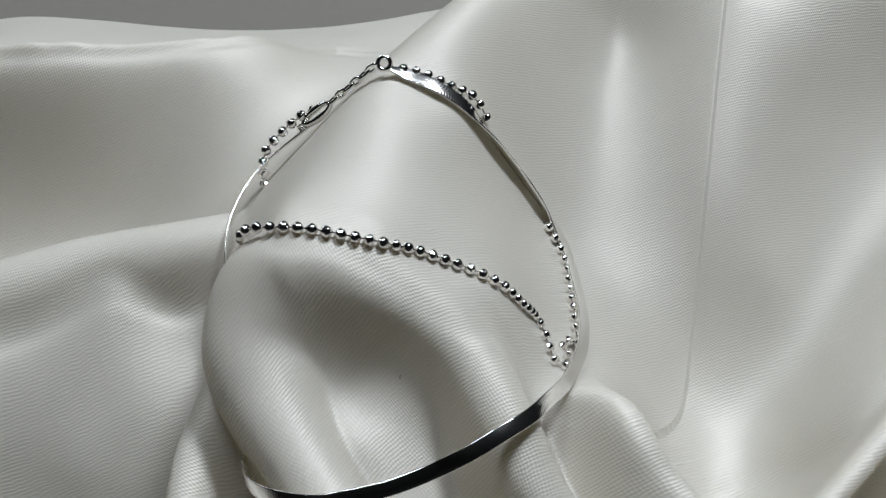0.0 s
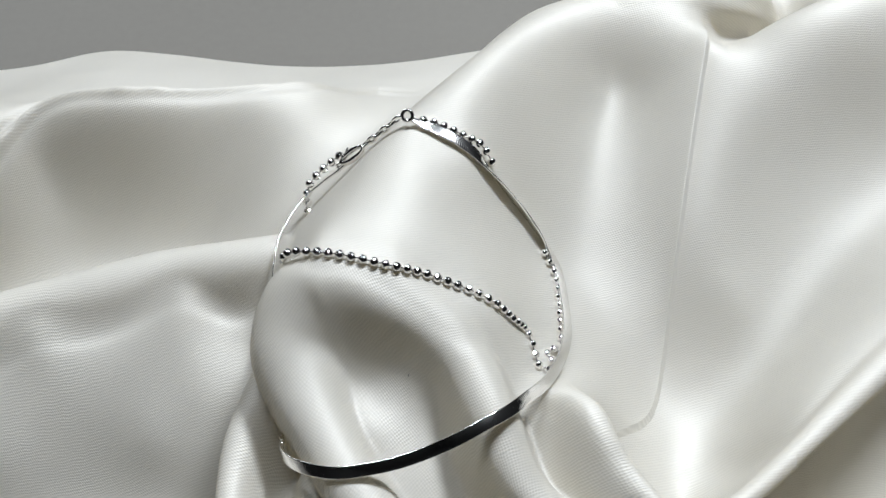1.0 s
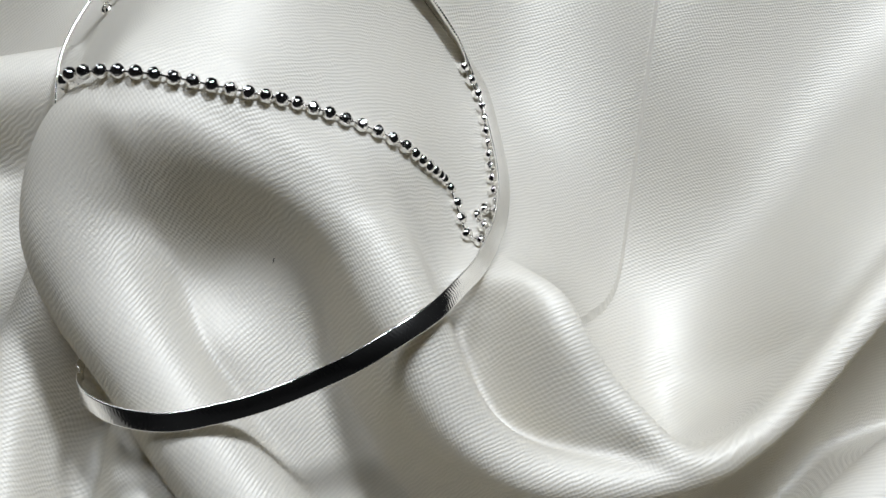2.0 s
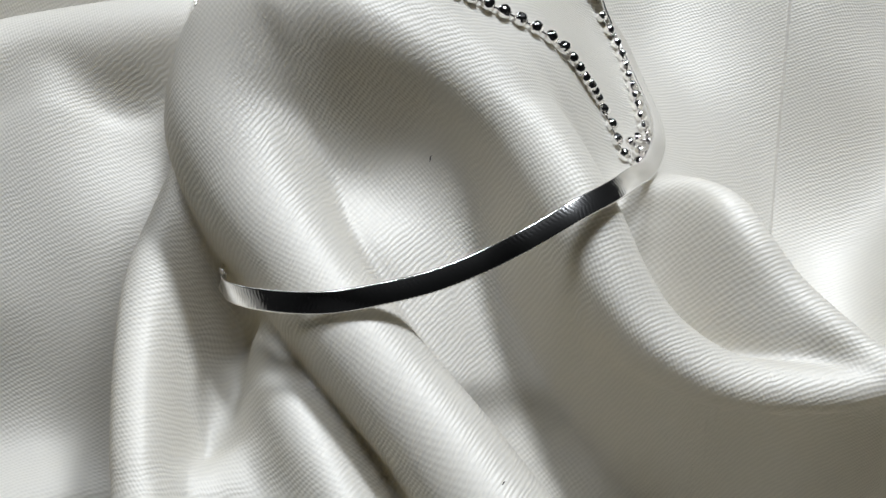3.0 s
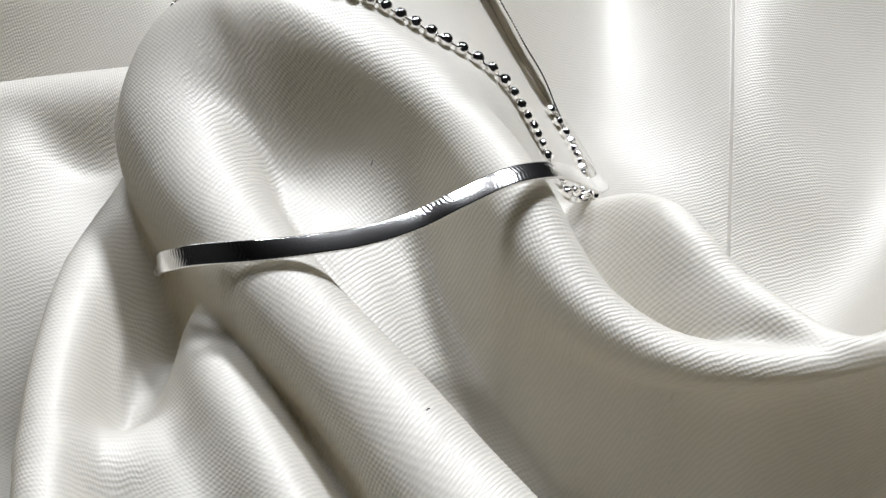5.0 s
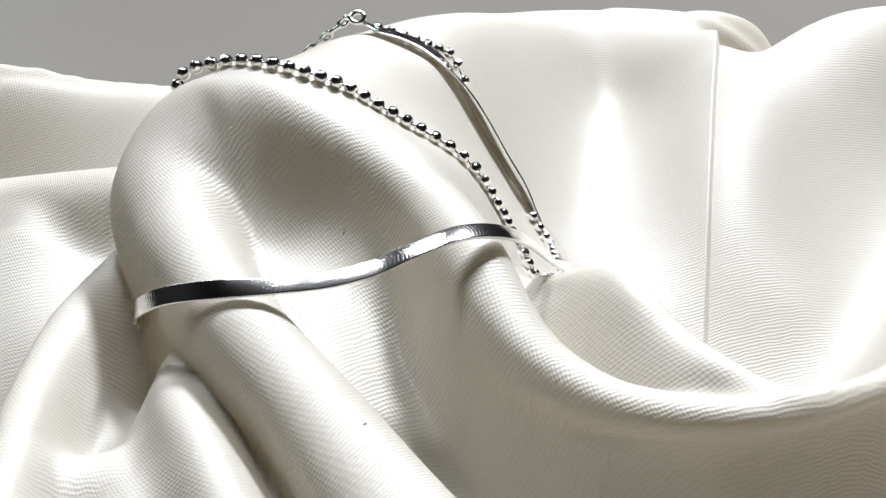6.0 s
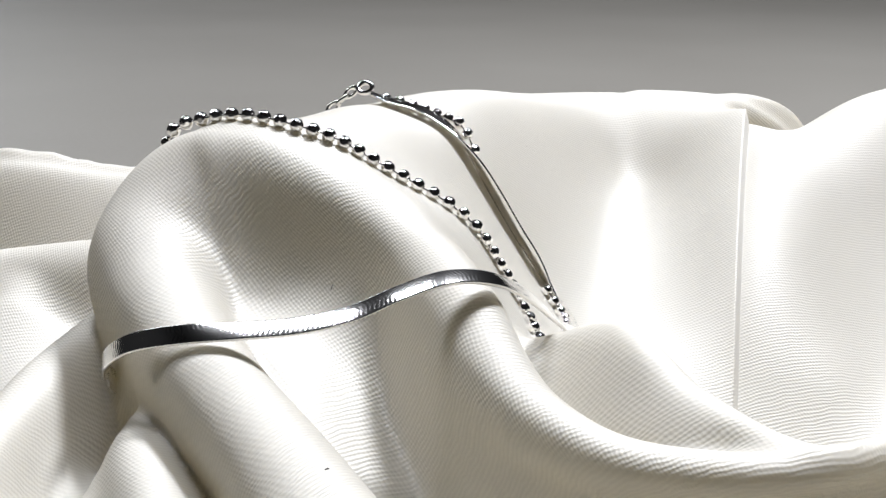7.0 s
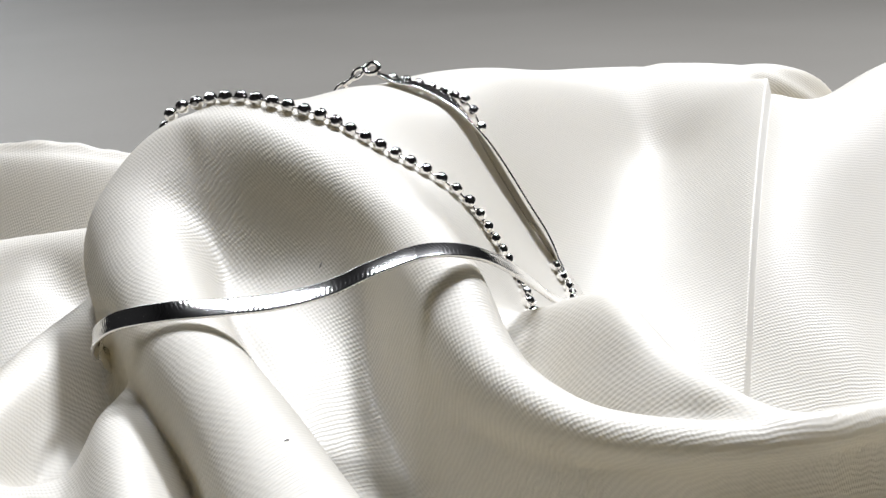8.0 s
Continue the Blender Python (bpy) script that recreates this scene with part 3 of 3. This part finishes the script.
BEAD = bead_mesh()
STRAND_FRONT = [(-13.5, 48.2, 57), (-17.2, 46.6, 54.6), (-20.4, 43.6, 51.8), (-20.5, 38, 43), (-20.5, 27, 48), (-22.6, 19.6, 60.5), (-21.6, 18, 65), (-18.4, 17.1, 66.6), (-10.3, 15.2, 67.6), (-1.8, 13.9, 65.8), (3.9, 14.2, 62.4), (9.8, 13.6, 59.3),
                (13.7, 13, 57.6), (17.3, 12.4, 55), (20.5, 12.4, 49), (22, 12.8, 45), (23.1, 12.6, 42.2), (24.2, 9.6, 41.2), (24.6, 6.8, 41.1), (26.4, 5.6, 40.8),
                (28.4, 6.6, 41.6), (27.6, 8.6, 40.4), (26.9, 10.4, 40), (28, 11.6, 39.6), (29.6, 11, 39.8), (30.2, 13.5, 38.9), (30.4, 20, 37.6), (30.6, 26, 36.6), (30.2, 32, 36.4), (28.0, 36.2, 38.8)]
STRAND_BACK = [(17.6, 44.9, 59.2), (15.2, 46.5, 62.4), (11, 48.3, 64.9), (6.5, 50.1, 66.0), (2.6, 50.8, 66.5)]


def build_strand(points):
    """A wire with beads threaded on it at even steps."""
    curve = resample(spline(points, 0.25), 2.13)
    rest = cloth_z(curve[:, 0] * MM, curve[:, 1] * MM) / MM + 0.78
    settle = np.where(np.abs(rest - curve[:, 2]) < 2.5, rest - curve[:, 2], 0)
    settle = np.where(curve[:, 0] > -14, settle, np.maximum(settle, 0))
    curve[:, 2] += np.convolve(np.pad(settle, 2, mode="edge"), (0.1, 0.2, 0.4, 0.2, 0.1), "valid")
    bm = bmesh.new()
    for a, b in zip(curve[:-1], curve[1:]):
        va, vb = Vector(a * MM), Vector(b * MM)
        m = Matrix.Translation((va + vb) / 2) @ (vb - va).to_track_quat("Z", "Y").to_matrix().to_4x4()
        bmesh.ops.create_cone(bm, cap_ends=True, segments=8, radius1=0.13 * MM, radius2=0.13 * MM, depth=(vb - va).length, matrix=m)
    strand = part("bead_strand", bm, SILVER, bracelet, "thin silver wire threaded with faceted beads")
    for k, c in enumerate(curve):
        bead = new("bead", BEAD)
        way = Vector(curve[min(k + 1, len(curve) - 1)] - curve[max(k - 1, 0)])
        bead.matrix_world = Matrix.Translation(Vector(c * MM)) @ way.to_track_quat("Z", "Y").to_matrix().to_4x4() @ pose(0, 0, 0, 0, 0, random.uniform(0, 360))
        bead.parent = strand


build_strand(STRAND_FRONT)
build_strand(STRAND_BACK)


def torus(bm, radius, wire, m, stretch=1.0, segments=20, tube=8):
    rings = []
    for k in range(segments):
        a = 2 * math.pi * k / segments
        ring = []
        for j in range(tube):
            b = 2 * math.pi * j / tube
            r = radius + wire * math.cos(b)
            ring.append(bm.verts.new(m @ Vector((r * math.cos(a) * stretch, r * math.sin(a), wire * math.sin(b)))))
        rings.append(ring)
    for k in range(segments):
        for j in range(tube):
            bm.faces.new((rings[k][j], rings[(k + 1) % segments][j], rings[(k + 1) % segments][(j + 1) % tube], rings[k][(j + 1) % tube]))


def placed(at, toward, spin=0.0):
    """Pose whose x runs toward the given way, turned about it."""
    turn = Vector(toward).to_track_quat("X", "Z").to_matrix().to_4x4()
    return Matrix.Translation(Vector(at) * MM) @ turn @ Matrix.Rotation(radians(spin), 4, "X")


def ring_part(name, at, toward, spin, radius, wire, stretch=1.0, label=""):
    bm = bmesh.new()
    torus(bm, radius * MM, wire * MM, placed(at, toward, spin), stretch)
    return smooth(part(name, bm, SILVER, bracelet, label))


ring_part("end_ring", (0.9, 50.4, 66.0), (1, 0, 0.2), 40, 1.05, 0.42, label="round silver jump ring at the end of the band")
chain_from, chain_to = Vector((-0.6, 50.2, 65.9)), Vector((-8.6, 48.6, 59.2))
for k in range(6):
    at = chain_from.lerp(chain_to, (k + 0.5) / 6)
    ring_part("chain_link", at, chain_to - chain_from, 20 if k % 2 else 100, 0.55, 0.27, 1.75)


def build_clasp():
    """A lobster clasp: a bowed body round an opening, with a trigger and a tail ring."""
    m = placed((-10.6, 48.0, 57.6), (3.6, 1.0, 2.6), 20)
    bm = bmesh.new()
    outline = [(math.cos(a) * 2.6 * (1.0 if math.cos(a) > 0 else 1.15), math.sin(a) * 0.85) for a in np.linspace(0, 2 * math.pi, 29)[:-1]]
    rings = []
    for k, (px, py) in enumerate(outline):
        wire = 0.46 + 0.22 * (1 - (px + 3) / 6)
        out = Vector((px, py * 2, 0)).normalized()
        rings.append([bm.verts.new(m @ ((Vector((px, py, 0)) + out * wire * math.cos(b) + Vector((0, 0, wire * 1.3 * math.sin(b)))) * MM)) for b in np.linspace(0, 2 * math.pi, 9)[:-1]])
    for k in range(len(rings)):
        for j in range(8):
            bm.faces.new((rings[k][j], rings[(k + 1) % len(rings)][j], rings[(k + 1) % len(rings)][(j + 1) % 8], rings[k][(j + 1) % 8]))
    bmesh.ops.recalc_face_normals(bm, faces=bm.faces)
    body = smooth(part("clasp", bm, SILVER, bracelet, "small silver lobster clasp"))
    bm = bmesh.new()
    bmesh.ops.create_cone(bm, cap_ends=True, segments=10, radius1=0.30 * MM, radius2=0.16 * MM, depth=1.5 * MM, matrix=m @ pose(-0.9 * MM, 1.55 * MM, 0, 0, 70, 20))
    smooth(part("trigger", bm, SILVER, body))
    bm = bmesh.new()
    torus(bm, 0.75 * MM, 0.24 * MM, m @ pose(-3.7 * MM, 0, 0, 90))
    smooth(part("tail_ring", bm, SILVER, body))


build_clasp()


# ---- lint on the cloth ----
def lint_fleck(x, y, turn, length):
    """A short bent fibre lying on the weave."""
    bm = bmesh.new()
    z = float(cloth_z(x * MM, y * MM)[0]) / MM + 0.05
    rings = []
    for k in range(6):
        a = turn + 0.5 * math.sin(k)
        px, py = x + (k - 2.5) / 5 * length * math.cos(a), y + (k - 2.5) / 5 * length * math.sin(a)
        pz = float(cloth_z(px * MM, py * MM)[0]) / MM + 0.06
        r = 0.075 * math.sin(math.pi * (k + 0.7) / 6.4)
        rings.append([bm.verts.new(Vector((px + r * math.cos(b), py + r * math.sin(b) * 0.7, pz + r * math.sin(b))) * MM) for b in (0, 1.57, 3.14, 4.71)])
    for r0, r1 in zip(rings[:-1], rings[1:]):
        for j in range(4):
            bm.faces.new((r0[j], r0[(j + 1) % 4], r1[(j + 1) % 4], r1[j]))
    for ring in (rings[0][::-1], rings[-1]):
        bm.faces.new(ring)
    bmesh.ops.recalc_face_normals(bm, faces=bm.faces)
    tagged(smooth(part("lint_fleck", bm, LINT)), "tiny dark lint fibre caught on the white satin", "lint", "lint on the cloth")


LINT = material("dark_fibre", (0.10, 0.09, 0.08), 0.9)[0]
for x, y, turn, length in ((0, 0, 1.2, 0.55), (3, -39, 0.9, 0.5), (-11, -31.5, 2.0, 0.35)):
    lint_fleck(x, y, turn, length)
